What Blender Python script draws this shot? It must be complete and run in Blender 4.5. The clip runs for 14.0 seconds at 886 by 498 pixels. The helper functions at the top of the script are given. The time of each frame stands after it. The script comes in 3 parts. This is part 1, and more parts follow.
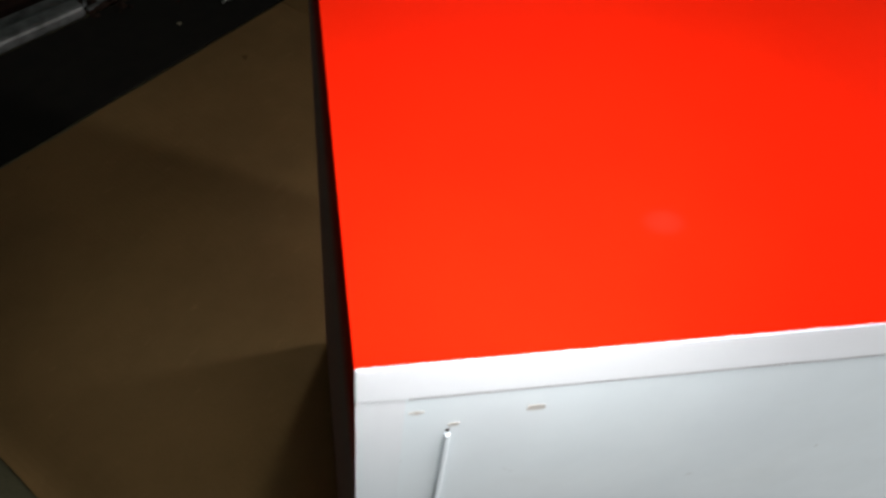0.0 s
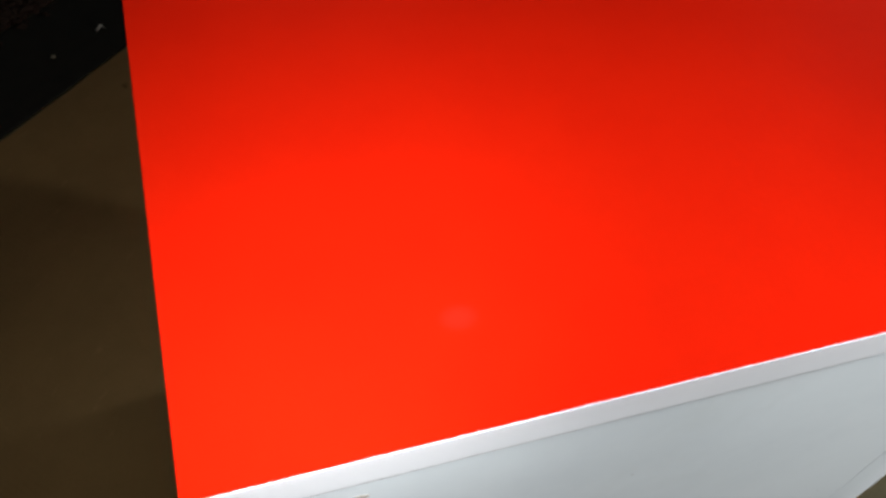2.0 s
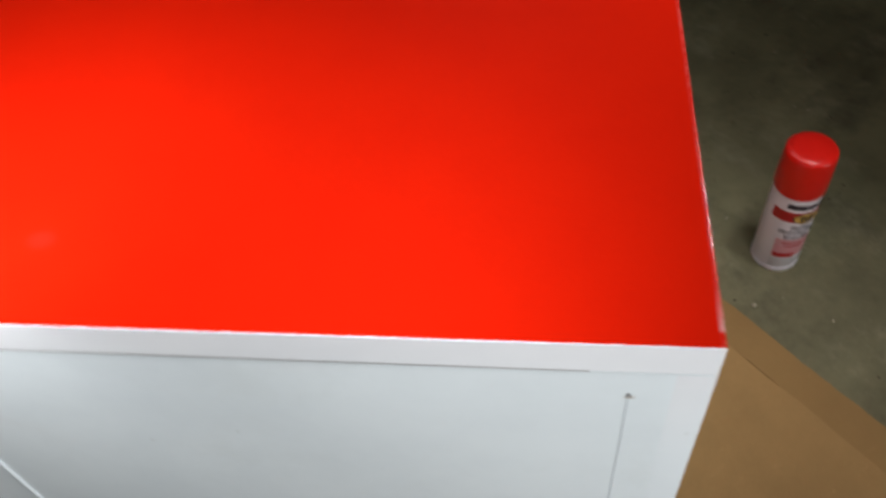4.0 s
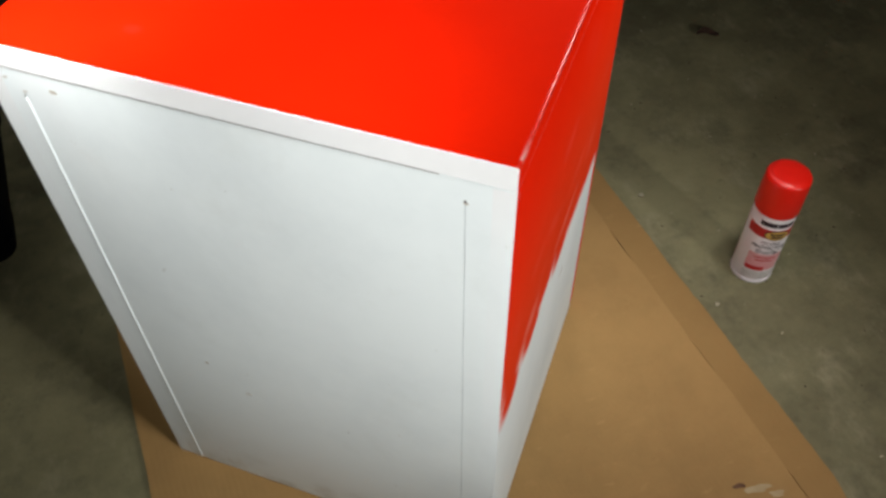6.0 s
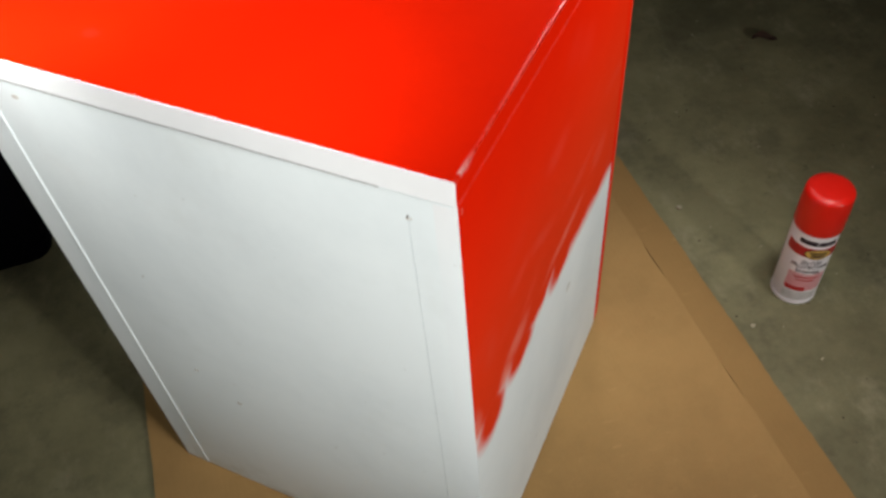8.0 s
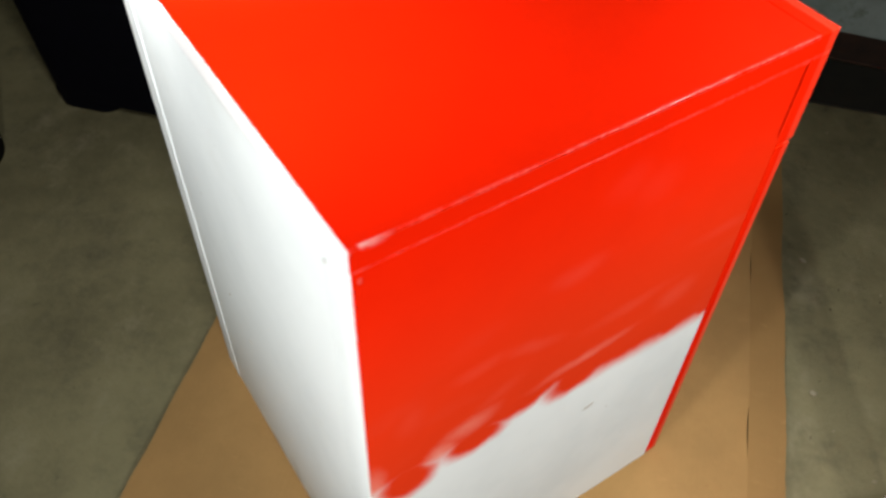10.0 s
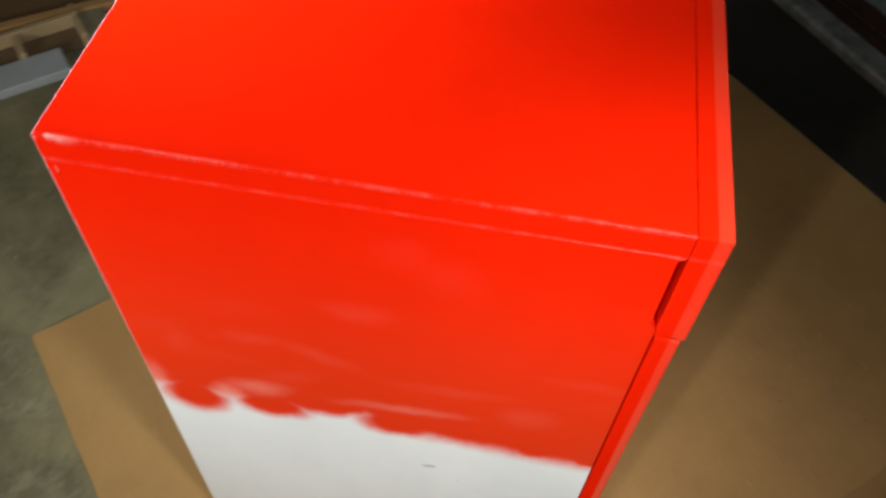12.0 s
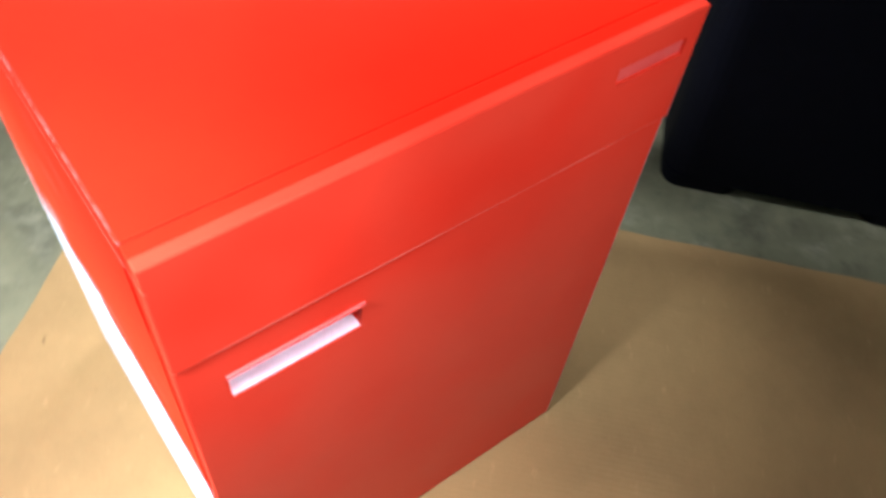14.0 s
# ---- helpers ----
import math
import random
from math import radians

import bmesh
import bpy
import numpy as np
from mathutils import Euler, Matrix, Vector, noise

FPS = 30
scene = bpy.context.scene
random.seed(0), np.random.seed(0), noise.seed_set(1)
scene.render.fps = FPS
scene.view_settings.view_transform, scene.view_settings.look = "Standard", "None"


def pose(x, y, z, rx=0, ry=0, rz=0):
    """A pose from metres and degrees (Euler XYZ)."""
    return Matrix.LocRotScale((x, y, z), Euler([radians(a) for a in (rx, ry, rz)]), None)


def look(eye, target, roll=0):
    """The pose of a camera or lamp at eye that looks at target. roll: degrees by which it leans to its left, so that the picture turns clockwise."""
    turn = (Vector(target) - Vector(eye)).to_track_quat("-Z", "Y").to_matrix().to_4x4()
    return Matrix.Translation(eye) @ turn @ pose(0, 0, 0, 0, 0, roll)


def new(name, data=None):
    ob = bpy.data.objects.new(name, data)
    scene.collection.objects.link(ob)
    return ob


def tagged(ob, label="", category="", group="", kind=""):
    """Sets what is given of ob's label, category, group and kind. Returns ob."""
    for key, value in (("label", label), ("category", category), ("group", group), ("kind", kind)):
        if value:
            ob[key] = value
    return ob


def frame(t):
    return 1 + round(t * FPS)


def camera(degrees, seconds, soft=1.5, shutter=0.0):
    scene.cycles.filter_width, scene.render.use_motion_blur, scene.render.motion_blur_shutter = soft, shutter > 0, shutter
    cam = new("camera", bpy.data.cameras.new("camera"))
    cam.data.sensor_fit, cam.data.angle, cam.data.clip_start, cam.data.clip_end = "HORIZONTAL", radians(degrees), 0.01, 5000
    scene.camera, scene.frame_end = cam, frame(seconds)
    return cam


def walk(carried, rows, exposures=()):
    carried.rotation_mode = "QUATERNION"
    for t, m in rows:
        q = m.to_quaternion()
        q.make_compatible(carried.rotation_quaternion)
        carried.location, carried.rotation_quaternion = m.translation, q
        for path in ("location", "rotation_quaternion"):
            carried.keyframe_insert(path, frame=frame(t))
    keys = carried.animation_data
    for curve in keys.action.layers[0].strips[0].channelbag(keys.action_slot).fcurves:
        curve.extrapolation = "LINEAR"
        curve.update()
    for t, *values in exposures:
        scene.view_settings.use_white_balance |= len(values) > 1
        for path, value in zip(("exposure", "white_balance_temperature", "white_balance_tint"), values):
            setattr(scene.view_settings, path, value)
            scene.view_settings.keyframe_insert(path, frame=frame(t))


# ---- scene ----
# ---- camera and walk ----
cam = camera(55.24, 14.0, soft=2.8, shutter=0.5)
PATH = [
    (0, (-0.4217, -0.1226, 0.8486), (-0.3144, 0.2995, 0.3006), 7.37),
    (0.5, (-0.3961, -0.1057, 0.8790), (-0.2616, 0.2959, 0.3216), 8.06),
    (1, (-0.3378, -0.1139, 0.9131), (-0.1957, 0.2815, 0.3533), 6.32),
    (1.5, (-0.3530, -0.1294, 0.9074), (-0.2070, 0.2609, 0.3449), 6.91),
    (2, (-0.3772, -0.1103, 0.9090), (-0.2187, 0.2782, 0.3487), 7.30),
    (2.5, (-0.3540, -0.1208, 0.9276), (-0.1966, 0.2550, 0.3584), 4.78),
    (3, (-0.2698, -0.1350, 0.9500), (-0.1380, 0.2435, 0.3761), -2.03),
    (3.5, (-0.1971, -0.1479, 0.9384), (-0.1041, 0.2396, 0.3629), -5.06),
    (3.8, (-0.1215, -0.1479, 0.9406), (-0.1522, 0.2216, 0.3468), -8.83),
    (4, (-0.0739, -0.1807, 0.9250), (-0.1528, 0.2485, 0.3775), -6.98),
    (4.2, (-0.0472, -0.1832, 0.9306), (-0.1546, 0.2422, 0.3852), -7.35),
    (6.3, (0.1088, -0.3702, 0.9959), (-0.0616, 0.0527, 0.4648), 0.50),
    (6.5, (0.1258, -0.3583, 0.9879), (-0.0630, 0.0596, 0.4591), 0.56),
    (7, (0.1386, -0.3466, 0.9715), (-0.0706, 0.0649, 0.4453), 1.96),
    (7.5, (0.1457, -0.3280, 0.9610), (-0.0655, 0.0767, 0.4304), -0.66),
    (8, (0.1549, -0.3016, 0.9710), (-0.0669, 0.0999, 0.4422), -5.91),
    (8.3, (0.1759, -0.2990, 0.9960), (-0.0488, 0.1050, 0.4703), -4.38),
    (8.5, (0.2066, -0.3043, 0.9963), (-0.0330, 0.0982, 0.4760), -1.47),
    (8.7, (0.2312, -0.3057, 1.0014), (-0.0411, 0.0847, 0.4881), -0.33),
    (10.8, (0.3361, 0.0990, 0.9766), (-0.0748, 0.2509, 0.4306), 3.70),
    (11, (0.3641, 0.1528, 0.9876), (-0.0562, 0.2677, 0.4398), 3.94),
    (11.2, (0.3734, 0.1785, 1.0016), (-0.0530, 0.2563, 0.4520), 3.01),
    (11.5, (0.3495, 0.2213, 0.9877), (-0.0854, 0.2419, 0.4396), 1.81),
    (12, (0.3028, 0.2812, 0.9986), (-0.1113, 0.2319, 0.4364), 3.67),
    (12.2, (0.3015, 0.3270, 1.0107), (-0.0970, 0.2216, 0.4450), 0.75),
    (12.5, (0.3288, 0.4614, 1.0195), (-0.0419, 0.2677, 0.4581), 0.81),
    (12.7, (0.3347, 0.5245, 1.0324), (-0.0214, 0.3022, 0.4722), 0.97),
    (13, (0.3096, 0.5743, 1.0358), (-0.0237, 0.3171, 0.4765), 2.24),
    (13.2, (0.2685, 0.5982, 1.0214), (-0.0552, 0.3246, 0.4643), 3.65),
    (13.5, (0.1634, 0.6369, 1.0099), (-0.1584, 0.3583, 0.4542), 6.46),
    (13.7, (0.1172, 0.6501, 0.9699), (-0.2146, 0.3561, 0.4281), 4.71),
    (14, (0.0386, 0.6684, 0.9809), (-0.2426, 0.3556, 0.4213), 7.42),
]
EXPOSURES = [(0.0, -2.02, 6500, 10), (0.5, -2.42, 6500, 10), (1.0, -2.26, 6500, 10), (2.0, -2.28, 6500, 10), (3.0, -2.14, 6500, 10), (4.2, -2.06, 6500, 10), (6.3, -1.70, 6850, 8), (8.7, -1.74, 6850, 8), (10.8, -0.98, 6900, 10), (11.5, -1.05, 6900, 10),
             (12.0, -1.22, 6900, 10), (12.5, -1.27, 6600, 10), (13.0, -0.66, 5950, 10), (13.5, 0.27, 5750, 10), (14.0, 0.44, 5500, 10)]
walk(cam, [(t, look(eye, target, roll)) for t, eye, target, roll in PATH], EXPOSURES)

# ---- world and lights ----
world = bpy.data.worlds.new("world")
scene.world = world
world.use_nodes = True
world.node_tree.nodes["Background"].inputs[0].default_value = (0.9, 0.95, 1.0, 1)
world.node_tree.nodes["Background"].inputs[1].default_value = 0.004


def add_torch_standin(name, eye, target, watts, cone):
    """A fixed spot standing in for the single light carried along with the camera in the dark garage."""
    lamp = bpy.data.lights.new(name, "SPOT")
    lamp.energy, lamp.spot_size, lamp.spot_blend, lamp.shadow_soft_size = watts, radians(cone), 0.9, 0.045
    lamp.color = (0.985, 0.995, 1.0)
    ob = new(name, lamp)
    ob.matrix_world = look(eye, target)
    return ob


# seven added spots, all lit at once; places and watts fitted to match brightness
add_torch_standin("torch_standin", (-0.376, -0.065, 0.790), (-0.337, 0.426, 0.178), 14.7, 77.5)
add_torch_standin("torch_standin", (-0.143, -0.055, 0.954), (-0.593, 0.111, -0.100), 25.1, 113)
add_torch_standin("torch_standin", (0.228, -0.590, 0.740), (-0.164, 0.196, 0.419), 55.2, 65.7)
add_torch_standin("torch_standin", (0.262, 0.304, 1.175), (0.041, 0.530, 0.260), 23.5, 49.7)
add_torch_standin("torch_standin", (0.336, 0.490, 1.029), (0.177, 0.239, 0.435), 39.9, 80.6)
add_torch_standin("torch_standin", (-0.188, 0.900, 1.089), (-0.129, 0.200, 0.208), 15.7, 74.6)
add_torch_standin("torch_standin", (-0.062, 0.540, 0.978), (0.209, 0.113, 0.065), 8.0, 75.2)

# the weak garage lamp, low and far off
lamp = bpy.data.lights.new("garage_lamp_light", "AREA")
lamp.energy, lamp.size, lamp.color = 50.0, 0.10, (1.0, 0.985, 0.95)
new("garage_lamp_light", lamp).matrix_world = look((2.05, -0.72, 0.98), (0.0, 0.5, 0.1))


# ---- materials ----
class Mat:
    """A node material with short ways to add and join nodes."""

    def __init__(self, name, rough=0.5, metal=0.0):
        self.m = bpy.data.materials.new(name)
        self.m.use_nodes = True
        self.t = self.m.node_tree
        self.b = self.t.nodes["Principled BSDF"]
        self.b.inputs["Roughness"].default_value = rough
        self.b.inputs["Metallic"].default_value = metal
        self.co = self.t.nodes.new("ShaderNodeTexCoord").outputs["Object"]

    def put(self, socket, value):
        if isinstance(value, bpy.types.NodeSocket):
            self.t.links.new(value, socket)
        else:
            socket.default_value = value

    def math(self, op, a, b=0.0, c=0.0):
        n = self.t.nodes.new("ShaderNodeMath")
        n.operation = op
        for s, v in zip(n.inputs, (a, b, c)):
            self.put(s, v)
        return n.outputs[0]

    def noise(self, scale, detail=4, rough=0.55, vec=None, stretch=None):
        n = self.t.nodes.new("ShaderNodeTexNoise")
        v = vec or self.co
        if stretch:
            k = self.t.nodes.new("ShaderNodeMapping")
            self.put(k.inputs["Vector"], v)
            k.inputs["Scale"].default_value = stretch
            v = k.outputs[0]
        self.put(n.inputs["Vector"], v)
        n.inputs["Scale"].default_value, n.inputs["Detail"].default_value, n.inputs["Roughness"].default_value = scale, detail, rough
        return n.outputs["Fac"]

    def ramp(self, fac, *stops):
        n = self.t.nodes.new("ShaderNodeValToRGB")
        self.put(n.inputs[0], fac)
        e = n.color_ramp.elements
        while len(e) < len(stops):
            e.new(0.5)
        for el, (p, c) in zip(e, stops):
            el.position, el.color = p, (*c, 1) if len(c) == 3 else c
        return n.outputs[0]

    def step(self, x, lo, hi):
        n = self.t.nodes.new("ShaderNodeMapRange")
        n.interpolation_type = "SMOOTHSTEP"
        for s, v in zip(n.inputs, (x, lo, hi, 0.0, 1.0)):
            self.put(s, v)
        return n.outputs[0]

    def mix(self, fac, a, b):
        n = self.t.nodes.new("ShaderNodeMix")
        n.data_type = "RGBA"
        self.put(n.inputs[0], fac)
        for s, v in ((n.inputs[6], a), (n.inputs[7], b)):
            self.put(s, (*v, 1) if isinstance(v, tuple) else v)
        return n.outputs[2]

    def split(self):
        n = self.t.nodes.new("ShaderNodeSeparateXYZ")
        self.put(n.inputs[0], self.co)
        return n.outputs

    def bump(self, height, strength=0.3, dist=0.002):
        n = self.t.nodes.new("ShaderNodeBump")
        n.inputs["Strength"].default_value, n.inputs["Distance"].default_value = strength, dist
        self.put(n.inputs["Height"], height)
        self.put(self.b.inputs["Normal"], n.outputs[0])

    def colour(self, c):
        self.put(self.b.inputs["Base Color"], (*c, 1) if isinstance(c, tuple) else c)
        return self

    def rough(self, r):
        self.put(self.b.inputs["Roughness"], r)
        return self


def cabinet_paint():
    """Red enamel sprayed over an old white cabinet: the back is bare, one side is covered half way down with a cloudy lower edge."""
    k = Mat("sprayed_enamel", 0.4)
    x, y, z = k.split()
    big, mid, fine = k.noise(6, 2), k.noise(22, 3), k.noise(260, 2)
    white = k.mix(k.step(k.noise(3.5, 5, 0.65), 0.42, 0.75), (0.77, 0.82, 0.85), (0.68, 0.735, 0.77))
    white = k.mix(k.math("MULTIPLY", k.step(k.noise(90, 3), 0.70, 0.78), k.step(big, 0.5, 0.62)), white, (0.42, 0.42, 0.40))
    white = k.mix(k.math("MULTIPLY", k.step(z, 0.52, 0.64), 0.14), white, (0.86, 0.62, 0.62))
    red = k.mix(k.step(mid, 0.35, 0.7), (0.80, 0.0140, 0.0022), (0.775, 0.0130, 0.0022))
    # the cloudy lower edge of the coat on the side, hanging down in lobes
    yy = k.math("ADD", y, k.math("MULTIPLY", k.math("SUBTRACT", k.noise(34, 3, 0.6), 0.5), 0.016))
    zz = k.math("ADD", z, k.math("MULTIPLY", k.math("SUBTRACT", k.noise(27, 3, 0.6, None, (1, 1.3, 0.9)), 0.5), 0.014))

    def blot(cy, cz, ry, rz, tilt, soft):
        """A soft oval cloud on the side panel."""
        c, n = math.cos(radians(tilt)), math.sin(radians(tilt))
        p, q = k.math("SUBTRACT", yy, cy), k.math("SUBTRACT", zz, cz)
        u = k.math("DIVIDE", k.math("ADD", k.math("MULTIPLY", p, c), k.math("MULTIPLY", q, n)), ry)
        v = k.math("DIVIDE", k.math("SUBTRACT", k.math("MULTIPLY", q, c), k.math("MULTIPLY", p, n)), rz)
        r = k.math("SQRT", k.math("ADD", k.math("MULTIPLY", u, u), k.math("MULTIPLY", v, v)))
        return k.step(r, 1.0 + soft, 1.0 - soft)

    edge = k.math("SUBTRACT", 0.328, k.math("MULTIPLY", y, 0.055))
    edge = k.math("ADD", edge, k.math("MULTIPLY", k.step(k.math("ABSOLUTE", k.math("SUBTRACT", yy, 0.168)), 0.060, 0.0), 0.024))
    coat = k.step(k.math("SUBTRACT", zz, edge), -0.017, 0.013)
    for lobe in ((0.035, 0.318, 0.030, 0.030, -10), (0.104, 0.323, 0.034, 0.021, -4), (0.158, 0.346, 0.060, 0.022, 12), (0.217, 0.331, 0.036, 0.023, 6), (0.333, 0.327, 0.022, 0.020, 0), (0.382, 0.321, 0.020, 0.014, 0)):
        coat = k.math("MAXIMUM", coat, blot(*lobe, 0.42))
    # pale wisps above the lobes, where the white shines through
    thin = k.step(k.noise(15, 3, 0.55, None, (1, 0.6, 1.3)), 0.52, 0.74)
    thin = k.math("MULTIPLY", thin, k.math("MULTIPLY", k.step(z, 0.60, 0.36), 0.02))
    for cy, cz, ry, rz, tilt, much in ((0.096, 0.353, 0.021, 0.010, 12, 0.50), (0.068, 0.335, 0.011, 0.013, -25, 0.70), (0.218, 0.358, 0.040, 0.0056, 5, 0.34), (0.104, 0.436, 0.018, 0.008, 2, 0.055), (0.156, 0.426, 0.025, 0.007, -20, 0.065), (0.189, 0.497, 0.020, 0.010, 4, 0.055), (0.221, 0.574, 0.016, 0.014, 0, 0.025), (0.250, 0.556, 0.018, 0.016, 0, 0.022), (0.322, 0.380, 0.018, 0.012, 8, 0.085), (0.360, 0.449, 0.030, 0.006, 0, 0.035), (0.262, 0.404, 0.040, 0.007, 4, 0.05), (0.040, 0.412, 0.011, 0.015, 0, 0.035), (0.122, 0.378, 0.024, 0.007, 26, 0.05), (0.002, 0.335, 0.010, 0.024, 0, 0.75)):
        thin = k.math("MAXIMUM", thin, k.math("MULTIPLY", blot(cy, cz, ry, rz, tilt, 0.95), k.math("MULTIPLY", much, k.math("ADD", 0.25, mid))))
    onside = k.math("MULTIPLY", k.step(x, -0.006, -0.004), k.step(y, 0.3867, 0.3862))
    worn = k.mix(thin, k.mix(k.step(z, 0.64, 0.34), red, (0.74, 0.040, 0.010)), (0.85, 0.36, 0.29))
    side = k.mix(coat, white, worn)
    # the fronts are mixed with a paler, duller red, more strongly lower down
    front_fade = k.math("MULTIPLY", k.step(y, 0.396, 0.398), k.math("ADD", k.math("MULTIPLY", k.step(z, 0.60, 0.10), 0.45), k.math("MULTIPLY", big, 0.55)))
    red = k.mix(front_fade, red, (0.70, 0.125, 0.065))
    col = k.mix(onside, red, side)
    # the far side has caught only the overspray
    far = k.math("MULTIPLY", k.step(x, -0.4095, -0.4110), k.step(z, 0.60, 0.50))
    col = k.mix(far, col, (0.62, 0.44, 0.44))
    # bare back, with a ragged line of paint at its rim
    ragged = 0.0002
    rim = k.math("ADD", 0.0003, k.math("MULTIPLY", k.step(k.noise(150, 4, 0.7), 0.48, 0.66), ragged))
    back = k.math("MAXIMUM", k.step(k.math("SUBTRACT", y, rim), 0.0004, 0.0), k.math("MULTIPLY", k.step(y, 0.00100, 0.00085), k.step(z, 0.6150, 0.6146)))
    inner = k.math("MULTIPLY", k.math("MULTIPLY", k.step(x, -0.0030, -0.0036), k.step(x, -0.4090, -0.4084)), k.math("MULTIPLY", k.step(z, 0.6146, 0.6142), k.step(y, 0.03, 0.029)))
    back = k.math("MAXIMUM", back, inner)
    col = k.mix(back, col, white)
    # pale edges: wear and the edge highlight put into the colour of the top's rims; rubbed paint at its first corner
    # and at the joint of drawer and door
    edge_breakup = k.step(k.noise(70, 3), 0.44, 0.62)
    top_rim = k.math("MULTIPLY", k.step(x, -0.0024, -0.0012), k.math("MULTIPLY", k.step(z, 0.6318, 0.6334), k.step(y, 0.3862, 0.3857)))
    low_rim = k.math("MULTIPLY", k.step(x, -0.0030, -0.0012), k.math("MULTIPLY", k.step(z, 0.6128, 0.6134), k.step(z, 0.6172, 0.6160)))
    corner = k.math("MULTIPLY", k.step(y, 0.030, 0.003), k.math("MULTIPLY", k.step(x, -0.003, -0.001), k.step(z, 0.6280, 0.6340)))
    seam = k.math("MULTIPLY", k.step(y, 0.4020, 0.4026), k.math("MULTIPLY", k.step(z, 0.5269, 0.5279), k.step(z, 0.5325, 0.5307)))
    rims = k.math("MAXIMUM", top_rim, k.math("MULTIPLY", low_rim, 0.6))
    col = k.mix(k.math("MULTIPLY", k.math("MULTIPLY", rims, edge_breakup), 0.06), col, (0.88, 0.55, 0.50))
    col = k.mix(k.math("MULTIPLY", k.math("MULTIPLY", corner, edge_breakup), 0.5), col, (0.84, 0.76, 0.75))
    col = k.mix(k.math("MULTIPLY", k.math("MULTIPLY", seam, k.step(k.noise(9, 2), 0.42, 0.60)), 0.7), col, (0.86, 0.22, 0.16))
    gx, gy = k.math("DIVIDE", k.math("ADD", x, 0.303), 0.0062), k.math("DIVIDE", k.math("SUBTRACT", y, 0.047), 0.0046)
    smudge = k.step(k.math("ADD", k.math("MULTIPLY", gx, gx), k.math("MULTIPLY", gy, gy)), 2.2, 0.0)
    col = k.mix(k.math("MULTIPLY", k.math("MULTIPLY", smudge, k.step(z, 0.630, 0.632)), 0.014), col, (0.85, 0.45, 0.38))
    k.colour(col)
    # gloss limited to rim and seam bands, so that highlights appear only there
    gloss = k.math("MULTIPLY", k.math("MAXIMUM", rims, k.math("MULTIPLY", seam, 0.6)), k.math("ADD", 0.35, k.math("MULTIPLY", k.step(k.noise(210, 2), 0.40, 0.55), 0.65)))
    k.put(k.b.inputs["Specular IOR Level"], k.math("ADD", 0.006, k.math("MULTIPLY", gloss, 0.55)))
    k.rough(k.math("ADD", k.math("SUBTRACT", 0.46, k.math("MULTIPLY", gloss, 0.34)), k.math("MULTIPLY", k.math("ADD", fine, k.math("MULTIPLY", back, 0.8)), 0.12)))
    k.bump(k.math("ADD", k.math("MULTIPLY", fine, 0.4), big), 0.10, 0.0012)
    return k.m


def cardboard(name, a, b):
    k = Mat(name, 0.85)
    flute = k.t.nodes.new("ShaderNodeTexWave")
    k.put(flute.inputs["Vector"], k.co)
    flute.inputs["Scale"].default_value, flute.inputs["Distortion"].default_value = 42, 1.0
    stain = k.noise(2.6, 6, 0.7)
    col = k.mix(k.step(stain, 0.35, 0.75), a, b)
    col = k.mix(k.math("MULTIPLY", k.step(k.noise(900, 2), 0.4, 0.8), 0.25), col, (b[0] * 0.6, b[1] * 0.6, b[2] * 0.6))
    col = k.mix(k.math("MULTIPLY", k.step(k.noise(34, 2), 0.74, 0.80), 0.7), col, (b[0] * 0.3, b[1] * 0.28, b[2] * 0.25))
    col = k.mix(k.math("MULTIPLY", k.step(k.noise(26, 5, 0.7, None, (1, 3, 1)), 0.60, 0.74), 0.35), col, (min(1, a[0] * 1.45), a[1] * 1.45, a[2] * 1.6))
    k.colour(col)
    k.bump(k.math("ADD", k.math("MULTIPLY", flute.outputs["Fac"], 0.05), k.noise(14, 5)), 0.4, 0.004)
    return k.m


def concrete():
    k = Mat("stained_concrete", 0.8)
    a = k.mix(k.step(k.noise(1.6, 7, 0.7), 0.35, 0.68), (0.265, 0.242, 0.132), (0.112, 0.101, 0.052))
    a = k.mix(k.math("MULTIPLY", k.step(k.noise(7, 8, 0.74), 0.46, 0.72), 0.65), a, (0.070, 0.063, 0.038))
    a = k.mix(k.math("MULTIPLY", k.step(k.noise(11, 7, 0.72, None, (1.3, 0.8, 1)), 0.50, 0.76), 0.65), a, (0.35, 0.32, 0.205))
    a = k.mix(k.math("MULTIPLY", k.step(k.noise(48, 4, 0.65), 0.62, 0.80), 0.6), a, (0.030, 0.026, 0.016))
    a = k.mix(k.math("MULTIPLY", k.step(k.noise(420, 2), 0.6, 0.9), 0.5), a, (0.42, 0.41, 0.35))
    k.colour(a)
    k.rough(k.math("ADD", 0.6, k.math("MULTIPLY", k.noise(7, 4), 0.35)))
    k.bump(k.math("ADD", k.noise(30, 8, 0.7), k.math("MULTIPLY", k.noise(300, 2), 0.3)), 0.5, 0.004)
    return k.m


def plain(name, a, b, rough=0.5, scale=8.0, bump=0.15, metal=0.0, stretch=None):
    k = Mat(name, rough, metal)
    k.colour(k.mix(k.step(k.noise(scale, 6, 0.65, None, stretch), 0.3, 0.75), a, b))
    k.bump(k.noise(scale * 14, 4, 0.6, None, stretch), bump, 0.002)
    return k.m


